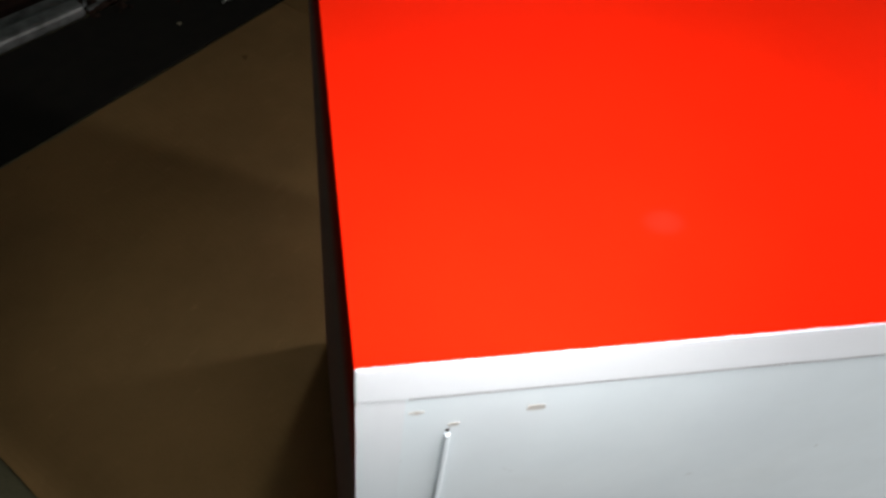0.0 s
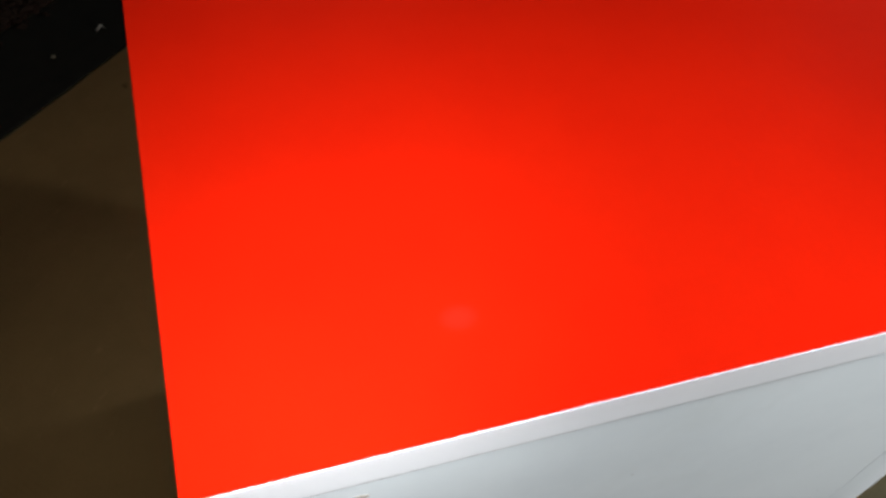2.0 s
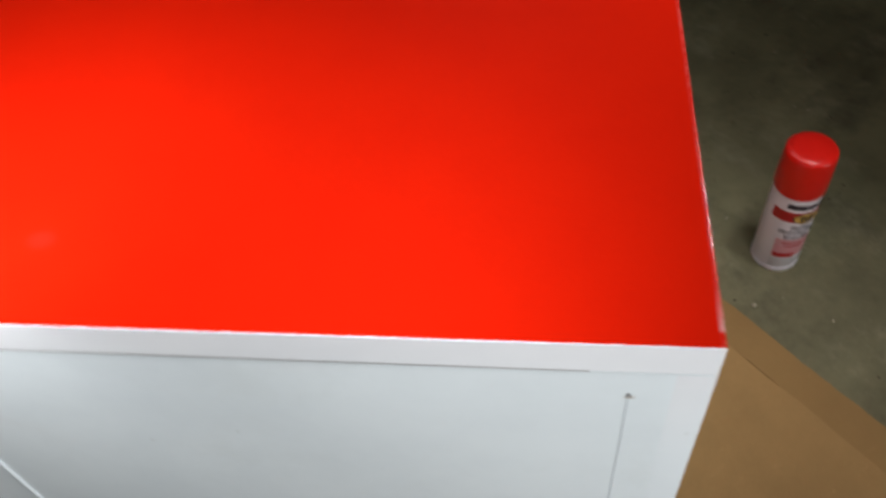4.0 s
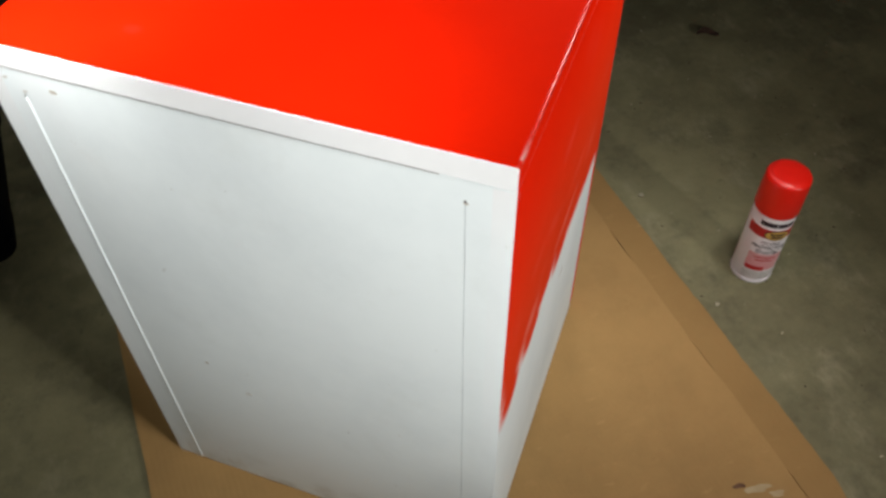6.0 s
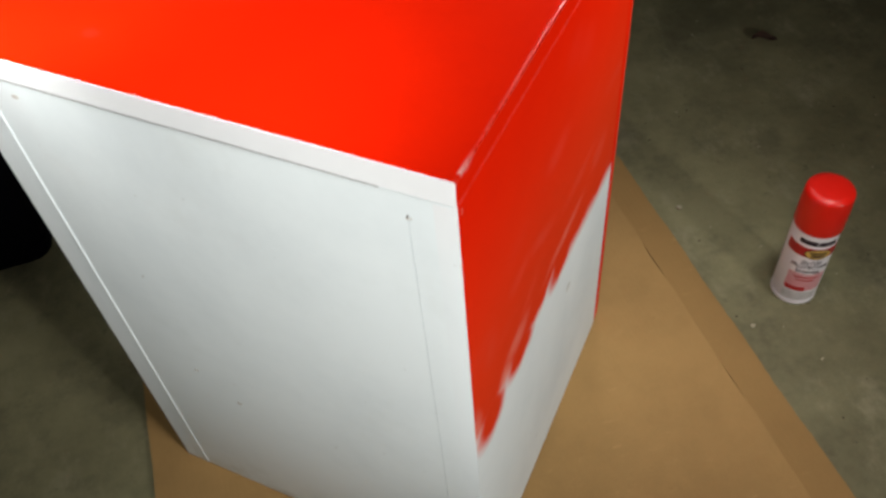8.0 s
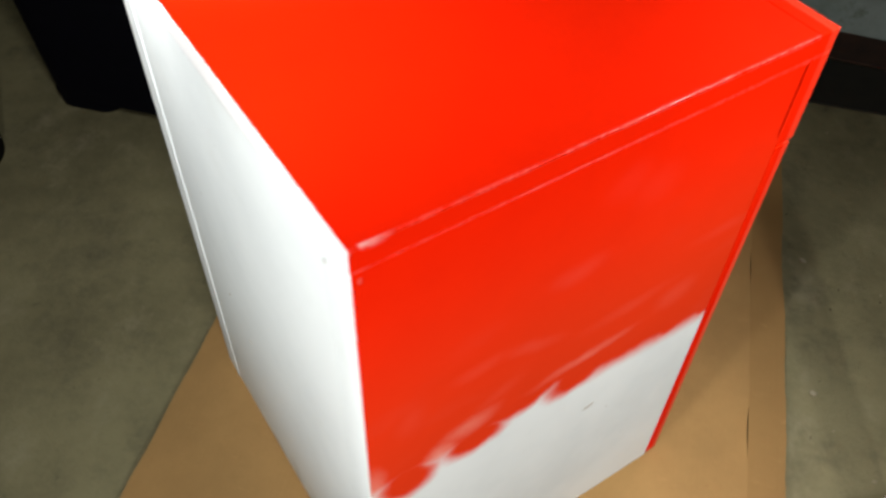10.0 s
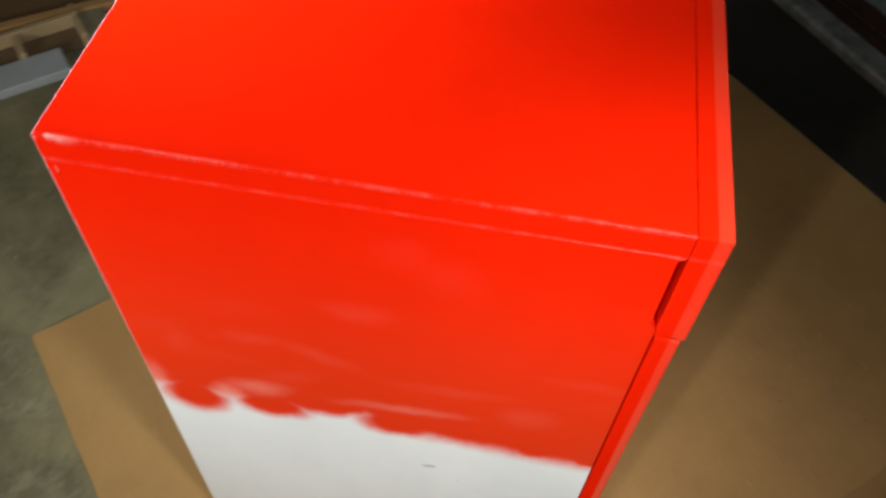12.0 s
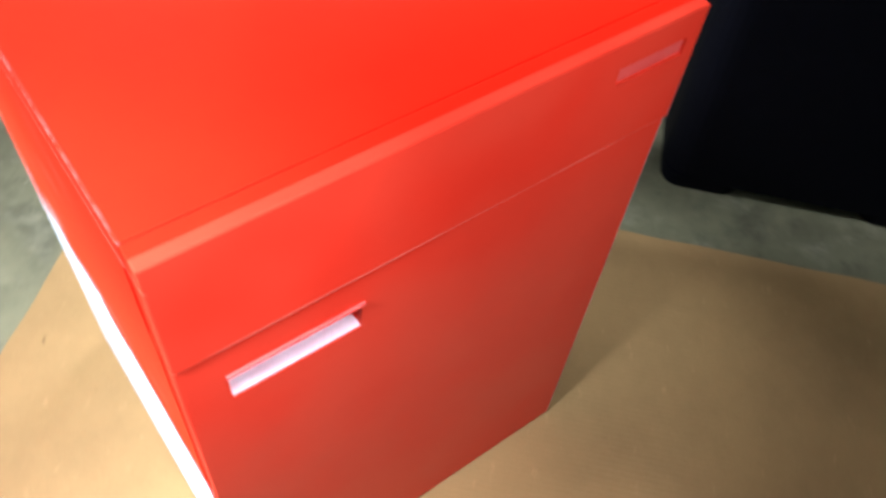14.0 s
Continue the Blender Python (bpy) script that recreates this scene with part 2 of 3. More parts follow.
def old_door_paint():
    k = Mat("weathered_door_paint", 0.6)
    a = k.mix(k.step(k.noise(5, 7, 0.7), 0.35, 0.7), (0.24, 0.30, 0.295), (0.12, 0.165, 0.145))
    a = k.mix(k.math("MULTIPLY", k.step(k.noise(16, 6, 0.75), 0.54, 0.66), 0.8), a, (0.10, 0.13, 0.10))
    k.colour(a)
    k.bump(k.noise(26, 6), 0.4, 0.004)
    return k.m


M_PAINT = cabinet_paint()


def bare_white():
    k = Mat("old_white_laminate", 0.45)
    x, y, z = k.split()
    c = k.mix(k.step(k.noise(3.2, 6, 0.65), 0.38, 0.72), (0.77, 0.83, 0.86), (0.68, 0.74, 0.775))
    c = k.mix(k.math("MULTIPLY", k.step(k.noise(7, 5, 0.7), 0.52, 0.70), 0.22), c, (0.62, 0.66, 0.66))
    c = k.mix(k.math("MULTIPLY", k.step(k.noise(75, 3), 0.71, 0.77), 0.6), c, (0.40, 0.40, 0.38))
    c = k.mix(k.math("MULTIPLY", k.step(k.noise(5, 3), 0.52, 0.66), k.math("MULTIPLY", k.step(z, 0.48, 0.62), 0.12)), c, (0.86, 0.66, 0.66))
    c = k.mix(k.math("MULTIPLY", k.step(z, 0.07, 0.0), k.math("MULTIPLY", k.step(k.noise(18, 5), 0.45, 0.65), 0.6)), c, (0.45, 0.42, 0.36))
    k.colour(c)
    k.put(k.b.inputs["Specular IOR Level"], 0.2)
    k.bump(k.noise(40, 5), 0.08, 0.001)
    return k.m


M_BARE = bare_white()
M_BOARD = cardboard("brown_cardboard", (0.42, 0.246, 0.089), (0.30, 0.176, 0.063))
M_FLAP = cardboard("creased_cardboard", (0.35, 0.203, 0.070), (0.28, 0.160, 0.054))
M_BOX = cardboard("dark_cardboard", (0.15, 0.088, 0.036), (0.11, 0.064, 0.026))
M_KRAFT = plain("torn_kraft_liner", (0.10, 0.045, 0.025), (0.17, 0.09, 0.05), 0.9, 40)
M_TAN = plain("pale_torn_paper", (0.46, 0.36, 0.22), (0.38, 0.27, 0.15), 0.9, 40)
M_FLOOR = concrete()
M_DARK_STRIP = plain("near_black_strip", (0.018, 0.015, 0.010), (0.010, 0.0085, 0.006), 0.9, 30, 0.4)
M_WALL = plain("grey_wall_paint", (0.20, 0.22, 0.20), (0.14, 0.16, 0.14), 0.8, 4)
M_CEIL = plain("ceiling_paint", (0.30, 0.30, 0.28), (0.25, 0.25, 0.24), 0.8, 4)
M_TEAL = old_door_paint()
M_ALU = plain("scuffed_aluminium", (0.42, 0.44, 0.44), (0.18, 0.19, 0.18), 0.55, 30, 0.3, 0.6, (1, 1, 1))
M_ROT = plain("rotten_brown_wood", (0.055, 0.022, 0.012), (0.025, 0.012, 0.008), 0.9, 30, 0.6)
M_JAMB = plain("dark_green_jamb_paint", (0.018, 0.024, 0.022), (0.010, 0.014, 0.013), 0.6, 12)
M_BIN = plain("black_plastic", (0.0020, 0.0020, 0.0048), (0.0015, 0.0015, 0.0035), 0.7, 50, 0.10)
M_BIN.node_tree.nodes["Principled BSDF"].inputs["Specular IOR Level"].default_value = 0.08
M_YELLOW = plain("yellow_plastic", (0.55, 0.50, 0.06), (0.42, 0.38, 0.05), 0.4, 20)
M_RAWIN = plain("bare_white_recess", (0.80, 0.54, 0.57), (0.84, 0.66, 0.68), 0.4, 60, 0.05)
M_RED = plain("red_enamel", (0.80, 0.0140, 0.0022), (0.775, 0.0130, 0.0022), 0.28, 24, 0.08)
# paler pink-red for the drawer recess, the slot lip and a chip
M_RECESS = plain("pale_pink_red", (0.80, 0.085, 0.065), (0.76, 0.065, 0.05), 0.4, 60, 0.05)
M_CAP = plain("red_cap_plastic", (0.82, 0.012, 0.006), (0.76, 0.010, 0.005), 0.32, 30, 0.03)
M_CAN = plain("white_can_enamel", (0.86, 0.82, 0.87), (0.80, 0.76, 0.82), 0.35, 30, 0.02)
M_PINK = plain("pink_label_print", (0.72, 0.30, 0.34), (0.70, 0.40, 0.43), 0.4, 40, 0.0)
M_LABELRED = plain("red_label_print", (0.50, 0.015, 0.02), (0.44, 0.012, 0.016), 0.4, 40, 0.0)
M_GOLD = plain("gold_label_print", (0.66, 0.42, 0.10), (0.58, 0.36, 0.08), 0.4, 40, 0.0)
M_INK = plain("dark_label_ink", (0.030, 0.015, 0.030), (0.02, 0.012, 0.02), 0.5, 40, 0.0)
M_SCUFF = plain("grey_scuff", (0.50, 0.47, 0.43), (0.40, 0.38, 0.35), 0.7, 60)
M_JOINT_LINE = plain("grey_joint_line", (0.36, 0.35, 0.36), (0.48, 0.47, 0.48), 0.8, 30)
M_PIN = plain("dark_pin_hole", (0.10, 0.09, 0.09), (0.06, 0.055, 0.055), 0.8, 60)
M_STEEL = plain("tin_rim", (0.6, 0.6, 0.6), (0.45, 0.45, 0.45), 0.35, 60, 0.05, 0.9)
M_WOOD = plain("raw_pine", (0.46, 0.35, 0.20), (0.36, 0.26, 0.14), 0.7, 6, 0.2, 0.0, (1, 9, 1))
M_RAIL = plain("dull_pale_rail_paint", (0.27, 0.24, 0.15), (0.20, 0.175, 0.11), 0.6, 10)
M_HARD = plain("brown_hardboard", (0.15, 0.095, 0.05), (0.11, 0.07, 0.035), 0.7, 12)
M_WHITEBOARD = plain("blue_white_melamine", (0.40, 0.44, 0.46), (0.33, 0.36, 0.37), 0.4, 10)
M_CRUMB = plain("pale_crumb", (0.44, 0.39, 0.28), (0.34, 0.30, 0.21), 0.8, 60)
M_FLAKE = plain("white_paint_flake", (0.78, 0.76, 0.70), (0.66, 0.64, 0.58), 0.6, 60)
M_LEAF = plain("dry_brown_leaf", (0.042, 0.018, 0.009), (0.026, 0.012, 0.006), 0.85, 60)


# ---- mesh helpers ----
def part(name, bm, material, parent=None, label="", smooth=False):
    me = bpy.data.meshes.new(name)
    bmesh.ops.recalc_face_normals(bm, faces=bm.faces)
    bm.to_mesh(me)
    bm.free()
    me.materials.append(material)
    if smooth:
        for p in me.polygons:
            p.use_smooth = True
    ob = new(name, me)
    ob.parent = parent
    return tagged(ob, label)


def box(x0, x1, y0, y1, z0, z1, bevel=0.0, m=None, bm=None, segments=2):
    bm = bm or bmesh.new()
    made = bmesh.ops.create_cube(bm, size=1, matrix=Matrix.Translation(((x0 + x1) / 2, (y0 + y1) / 2, (z0 + z1) / 2)) @ Matrix.Diagonal((x1 - x0, y1 - y0, z1 - z0, 1)))
    if bevel:
        edges = list({e for v in made["verts"] for e in v.link_edges})
        bmesh.ops.bevel(bm, geom=edges, offset=bevel, segments=segments, profile=0.5, affect="EDGES")
    if m:
        bmesh.ops.transform(bm, matrix=m, verts=bm.verts)
    return bm


def lathe(profile, n=40, m=None):
    """A body turned round the z axis from (radius, height) pairs."""
    bm = bmesh.new()
    rings = []
    for r, z in profile:
        rings.append([bm.verts.new((r * math.cos(2 * math.pi * i / n), r * math.sin(2 * math.pi * i / n), z)) for i in range(n)])
    for a, b in zip(rings, rings[1:]):
        for i in range(n):
            bm.faces.new((a[i], a[(i + 1) % n], b[(i + 1) % n], b[i]))
    bm.faces.new(list(reversed(rings[0])))
    bm.faces.new(rings[-1])
    if m:
        bmesh.ops.transform(bm, matrix=m, verts=bm.verts)
    return bm


def prism(outline, z0, z1, m=None):
    """A flat plate with that outline."""
    bm = bmesh.new()
    low = [bm.verts.new((x, y, z0)) for x, y in outline]
    top = [bm.verts.new((x, y, z1)) for x, y in outline]
    n = len(outline)
    bm.faces.new(list(reversed(low)))
    bm.faces.new(top)
    for i in range(n):
        bm.faces.new((low[i], low[(i + 1) % n], top[(i + 1) % n], top[i]))
    if m:
        bmesh.ops.transform(bm, matrix=m, verts=bm.verts)
    return bm


def thing(name, label, category, at=None, group="", kind=""):
    ob = new(name)
    ob.matrix_world = at or Matrix()
    return tagged(ob, label, category, group, kind)


# The garage lies askew to the cabinet: its axes run along the cardboard sheet.
TURN = 42.7
GARAGE = pose(-0.18, -0.32, 0, 0, 0, TURN)  # x along the sheet's short side, y along its long side

# ---- garage ----
bm = bmesh.new()
bmesh.ops.create_grid(bm, x_segments=40, y_segments=40, size=2.6, matrix=Matrix.Translation((0.3, -0.2, 0)))
part_floor = part("floor", bm, M_FLOOR)
part_floor.matrix_world = GARAGE
tagged(part_floor, "stained grey-green concrete garage floor", "floor", kind="structure")
WALL_Y = 1.56  # wall with the old door, beyond the sheet's far edge
for name, b in (("wall_south", (-2.3, 2.9, -2.85, -2.75, 0, 2.4)), ("wall_west", (-2.4, -2.3, -2.75, 2.0, 0, 2.4)), ("wall_east", (2.9, 3.0, -2.75, 2.0, 0, 2.4))):
    w = part(name, box(*b), M_WALL)
    w.matrix_world = GARAGE
    tagged(w, "dim grey painted garage wall", "wall", kind="structure")
w = part("ceiling", box(-2.4, 3.0, -2.85, 2.1, 2.4, 2.5), M_CEIL)
w.matrix_world = GARAGE
tagged(w, "dim off-white garage ceiling", "ceiling", kind="structure")

WALL = GARAGE @ pose(0.52, 1.37, 0, 0, 0, -4.7)  # x along the wall with the old door, y outwards
for name, b in (("wall_north", (-3.0, -0.92, 0.10, 0.22, 0, 2.4)), ("wall_northeast", (0.082, 3.0, 0.10, 0.22, 0, 2.4)), ("wall_over_door", (-0.92, 0.115, 0.10, 0.22, 2.06, 2.4))):
    w = part(name, box(*b), M_TEAL)
    w.matrix_world = WALL
    tagged(w, "weathered green-grey painted garage wall", "wall", kind="structure")

door = thing("door_1", "weathered pale blue-green door with a rotten bottom edge", "door", WALL, kind="structure")
bm = bmesh.new()
low = [(-0.865 + i * 0.023, 0.045 + 0.016 * noise.noise((i * 0.9, 0, 3))) for i in range(41)]
face = [bm.verts.new((x, 0.105, z)) for x, z in low] + [bm.verts.new((0.055, 0.105, 2.03)), bm.verts.new((-0.865, 0.105, 2.03))]
bm.faces.new(face)
solid = bmesh.ops.extrude_face_region(bm, geom=bm.faces[:])
bmesh.ops.translate(bm, verts=[v for v in solid["geom"] if isinstance(v, bmesh.types.BMVert)], vec=(0, 0.04, 0))
part("door_leaf", bm, M_TEAL, door)
part("bottom_rail", box(-0.865, 0.055, 0.112, 0.14, 0.004, 0.08, 0.004), M_ROT, door, "dark rotten wooden bottom rail")
frame_1 = thing("door_frame", "dark green painted door frame beside the threshold", "door frame", WALL, kind="structure")
part("jamb", box(0.058, 0.080, 0.075, 0.17, 0, 2.06, 0.004), M_JAMB, frame_1)
part("jamb", box(-0.918, -0.868, 0.055, 0.17, 0, 2.06, 0.004), M_JAMB, frame_1)
part("head", box(-0.868, 0.058, 0.055, 0.17, 2.034, 2.06, 0.003), M_JAMB, frame_1)

sill = thing("threshold", "scuffed pale aluminium door threshold strip", "threshold", WALL, kind="structure")
part("strip", box(-0.90, -0.014, 0.0, 0.030, 0.0, 0.022, 0.006), M_ALU, sill)
for x, y, w, turn, h in ((0.008, 0.006, 0.021, 14, 0.010), (0.024, 0.012, 0.012, -22, 0.013), (-0.004, 0.022, 0.010, 60, 0.016)):
    part("shard", prism([(-w, -0.003), (w * 0.7, -0.0016), (w, 0.001), (w * 0.2, 0.003), (-w, 0.0024)], 0.0008, h * 0.5, Matrix.Translation((x, y, 0.006)) @ pose(0, 0, 0, 0, 9, turn)), M_ALU, sill, "torn sliver of the threshold's broken end")
part("tread", box(-0.90, -0.020, 0.032, 0.062, 0.0, 0.014, 0.003), M_ALU, sill)
# board added to continue the dark floor strip up to the wall
part("dark_filler", box(-0.010, 1.2, 0.002, 0.099, 0.0, 0.005, 0.001), M_ROT, sill, "dark filler board beside the threshold")
part("gap_filler", box(-0.90, 0.055, 0.063, 0.111, 0.0, 0.006, 0.001), M_ROT, sill)

# near-black strip between the cardboard sheet and the threshold
mat = part("dark_floor_strip", prism([(-1.0, 1.192), (1.35, 1.192), (1.35, 1.297), (-1.0, 1.491)], 0.0, 0.0035), M_DARK_STRIP)
mat.matrix_world = GARAGE @ pose(0, 0, 0.0005)
tagged(mat, "dark floor strip in front of the door", "floor mat")


def litter(name, label, category, m, place, count, size, spread, seed, material):
    """Scattered small flakes, each a bent chip of its own shape, in one mesh."""
    rnd = random.Random(seed)
    bm = bmesh.new()
    for _ in range(count):
        x, y = place[0] + rnd.gauss(0, spread[0]), place[1] + rnd.gauss(0, spread[1])
        s, a = size * rnd.uniform(0.4, 1.3), rnd.uniform(0, 6.28)
        n = rnd.randint(4, 6)
        ring = []
        for i in range(n):
            r = s * rnd.uniform(0.5, 1.0)
            u, v = r * math.cos(a + 6.28 * i / n), 0.6 * r * math.sin(a + 6.28 * i / n)
            ring.append((x + u * math.cos(a) - v * math.sin(a), y + u * math.sin(a) + v * math.cos(a), place[2] + 0.001 + rnd.uniform(0, 0.7) * s * 0.5))
        top = [bm.verts.new(p) for p in ring]
        mid = bm.verts.new((x, y, place[2] + s * 0.55))
        base = bm.verts.new((x, y, place[2] + 0.0004))
        for i in range(n):
            bm.faces.new((top[i], top[(i + 1) % n], mid))
            bm.faces.new((top[(i + 1) % n], top[i], base))
    ob = part(name, bm, material)
    ob.matrix_world = m
    return tagged(ob, label, category, kind="stuff")


litter("leaf_litter", "dry brown leaves and dirt heaped at the door jamb", "leaf litter", WALL, (0.070, 0.040, 0.005), 230, 0.013, (0.05, 0.030), 3, M_LEAF)
litter("leaf_litter", "rotten wood crumbs under the old door", "leaf litter", WALL, (-0.40, 0.088, 0.006), 90, 0.007, (0.28, 0.010), 4, M_LEAF)
litter("floor_grit", "pale grit and paint flakes on the concrete", "grit", GARAGE, (1.05, 0.55, 0.0), 70, 0.0032, (0.16, 0.45), 5, M_CRUMB)
litter("floor_grit", "dark dirt specks on the concrete", "grit", GARAGE, (1.1, 0.5, 0.0), 130, 0.0026, (0.2, 0.55), 6, M_LEAF)
litter("floor_grit", "pale crumbs on the concrete beside the cardboard", "grit", GARAGE, (0.1, -0.2, 0.0), 40, 0.003, (0.35, 0.14), 7, M_CRUMB)


def chip(x, y, z, s, label, material, seed):
    """One small faceted crumb."""
    rnd = random.Random(seed)
    bm = bmesh.new()
    bmesh.ops.create_icosphere(bm, subdivisions=1, radius=s)
    for v in bm.verts:
        v.co *= rnd.uniform(0.6, 1.1)
        v.co.z *= 0.5
    low = min(v.co.z for v in bm.verts)
    ob = part("crumb", bm, material)
    ob.matrix_world = pose(x, y, z - low, 0, 0, 37 * seed)
    return tagged(ob, label, "crumb", "loose crumbs")


chip(0.201, 0.462, 0.0005, 0.0045, "pale crumb on the concrete by the cardboard", M_CRUMB, 1)
chip(0.055, 0.641, 0.0005, 0.006, "pale crumb on the concrete by the cardboard", M_CRUMB, 2)
bm = bmesh.new()
for i in range(11):
    a = math.pi * i / 10
    for w in (-1, 1):
        bm.verts.new((0.007 * math.cos(a), 0.0030 * w + 0.002 * math.sin(2 * a), 0.0004 + 0.005 * math.sin(a)))
bm.verts.ensure_lookup_table()
for i in range(10):
    bm.faces.new([bm.verts[2 * i + q] for q in (0, 2, 3, 1)])
solid = bmesh.ops.extrude_face_region(bm, geom=bm.faces[:])
bmesh.ops.translate(bm, verts=[v for v in solid["geom"] if isinstance(v, bmesh.types.BMVert)], vec=(0, 0, 0.0008))
ob = part("paint_flake", bm, M_FLAKE)
ob.matrix_world = pose(-0.529, 1.055, 0.0040, 0, 0, 25)
tagged(ob, "curled white paint flake arching on the dark strip", "paint flake")
chip(-0.60, 1.00, 0.0042, 0.005, "white paint flake on the dark strip", M_CRUMB, 4)
chip(-0.115, 0.815, 0.0005, 0.006, "pale crumb on the concrete by the cardboard", M_CRUMB, 5)
chip(-0.31, -0.265, 0.0005, 0.004, "pale crumb on the concrete by the cardboard", M_CRUMB, 6)
chip(-0.377, -0.33, 0.0005, 0.005, "pale crumb on the concrete by the cardboard", M_CRUMB, 7)
for x, y, a in ((0.092, 1.115, 20), (0.245, -0.2, 88)):
    bm = bmesh.new()
    n = 9
    for i in range(n):
        u = i / (n - 1)
        w = 0.012 * math.sin(math.pi * min(max(u, 0.04), 0.96)) if y > 0 else 0.0015
        for s in (-1, 0, 1):
            bm.verts.new((0.045 * (u - 0.5), s * w, 0.003 + (0.006 if y > 0 else 0.001) * abs(s) + 0.004 * math.sin(5 * u)))
    bm.verts.ensure_lookup_table()
    for i in range(n - 1):
        for s in (0, 1):
            j = 3 * i + s
            bm.faces.new([bm.verts[q] for q in (j, j + 3, j + 4, j + 1)])
    solid = bmesh.ops.extrude_face_region(bm, geom=bm.faces[:])
    bmesh.ops.translate(bm, verts=[v for v in solid["geom"] if isinstance(v, bmesh.types.BMVert)], vec=(0, 0, -0.0012))
    ob = part("dry_leaf" if y > 0 else "twig", bm, M_LEAF)
    ob.matrix_world = pose(x, y, 0, 0, 0, a)
    tagged(ob, "curled dry brown leaf on the concrete" if y > 0 else "thin dark twig on the concrete", "leaf" if y > 0 else "twig")

# ---- cardboard sheet under the cabinet ----
SHEET_W, SHEET_L, SHEET_T = 0.789, 1.185, 0.004
sheet = thing("cardboard_sheet", "flattened brown cardboard sheet with creased worn edges on the floor", "cardboard", GARAGE)


def sheet_height(x, y):
    """The sheet lies flat under the cabinet and lifts a little towards its rims; a crease runs along one side."""
    rim = max(0.0, abs(x - SHEET_W / 2) - 0.26) / 0.14
    h = 0.004 * rim * rim * (0.5 + 0.5 * noise.noise((x * 4, y * 3, 1)))
    h += 0.0012 * max(0.0, noise.noise((x * 9, y * 7, 2))) * min(1.0, rim + 0.1)
    crease = x - (SHEET_W - 0.050)
    return h + 0.0014 * math.exp(-((crease / 0.014) ** 2)) * (0.6 + 0.8 * noise.noise((0, y * 5, 7)))


bm = bmesh.new()
NX, NY = 84, 72
FOLD = SHEET_W - 0.050
grid = []
for j in range(NY + 1):
    row = []
    for i in range(NX + 1):
        x, y = FOLD * i / NX, SHEET_L * j / NY
        # worn corners and a wavering rim
        for cx, cy, r in ((0, 0, 0.006), (0, SHEET_L, 0.02)):
            dx, dy = r - abs(x - cx), r - abs(y - cy)
            if dx > 0 and dy > 0 and math.hypot(dx, dy) > r:
                k = r / math.hypot(dx, dy)
                x, y = cx + math.copysign(r - dx * k, x - cx or (-1 if cx else 1)), cy + math.copysign(r - dy * k, y - cy or (-1 if cy else 1))
        if i in (0, NX):
            x += 0.0025 * noise.noise((y * 14, i, 0))
        if j in (0, NY):
            y += 0.0025 * noise.noise((x * 14, j, 5))
        row.append(bm.verts.new((x, y, SHEET_T + sheet_height(x, y))))
    grid.append(row)
for j in range(NY):
    for i in range(NX):
        bm.faces.new((grid[j][i], grid[j][i + 1], grid[j + 1][i + 1], grid[j + 1][i]))
solid = bmesh.ops.extrude_face_region(bm, geom=bm.faces[:])
bmesh.ops.translate(bm, verts=[v for v in solid["geom"] if isinstance(v, bmesh.types.BMVert)], vec=(0, 0, -SHEET_T + 0.0006))
part("board", bm, M_BOARD, sheet)
bm = bmesh.new()
rows_ = []
for j in range(91):
    y = SHEET_L * j / 90
    cut = (0.024 if j > 45 else 0.007) * max(0.0, (abs(j - 45) - 41.5) / 3.5) ** 2
    row = []
    for i in range(9):
        u = i / 8
        x = FOLD + 0.0003 + (0.0475 - cut + 0.004 * noise.noise((y * 7, 3, 0)) + 0.0015 * noise.noise((y * 60, 8, 0))) * u
        h = sheet_height(FOLD, y) * (1 - u) + 0.0018 * u * (1 + noise.noise((y * 6, u * 2, 4))) - 0.0003
        row.append(bm.verts.new((x, y + 0.002 * noise.noise((u * 5, j, 1)) * (j in (0, 90)), SHEET_T + max(h, -0.002))))
    rows_.append(row)
for a, b in zip(rows_, rows_[1:]):
    for i in range(8):
        bm.faces.new((a[i], a[i + 1], b[i + 1], b[i]))
solid = bmesh.ops.extrude_face_region(bm, geom=bm.faces[:])
bmesh.ops.translate(bm, verts=[v for v in solid["geom"] if isinstance(v, bmesh.types.BMVert)], vec=(0, 0, -0.0014))
part("flap", bm, M_FLAP, sheet, "darker creased flap along one side")
# torn patches near one corner, where the liner has come away
for cx, cy, rx, ry, mat_, seed in ((0.700, 0.030, 0.012, 0.006, M_KRAFT, 1), (0.722, 0.020, 0.013, 0.008, M_KRAFT, 2), (0.735, 0.012, 0.008, 0.006, M_KRAFT, 7), (0.690, 0.058, 0.016, 0.006, M_TAN, 3), (0.672, 0.070, 0.008, 0.004, M_KRAFT, 4), (0.708, 0.044, 0.010, 0.005, M_TAN, 5)):
    ring = []
    for i in range(18):
        a = 2 * math.pi * i / 18
        r = 1 + 0.55 * noise.noise((math.cos(a) * 1.6, math.sin(a) * 1.6, seed * 3.1))
        ring.append((cx + rx * r * math.cos(a + 0.6), cy + ry * r * math.sin(a)))
    h = max(sheet_height(x, y) for x, y in ring)
    part("torn_patch", prism(ring, SHEET_T, SHEET_T + h + 0.0006), mat_, sheet, "torn cardboard liner patch")

# ---- cabinet ----
W, D, H = 0.412, 0.4062, 0.635
BASE = 0.0055
cabinet = thing("cabinet", "small cabinet half sprayed glossy red over white, back still bare white", "cabinet")


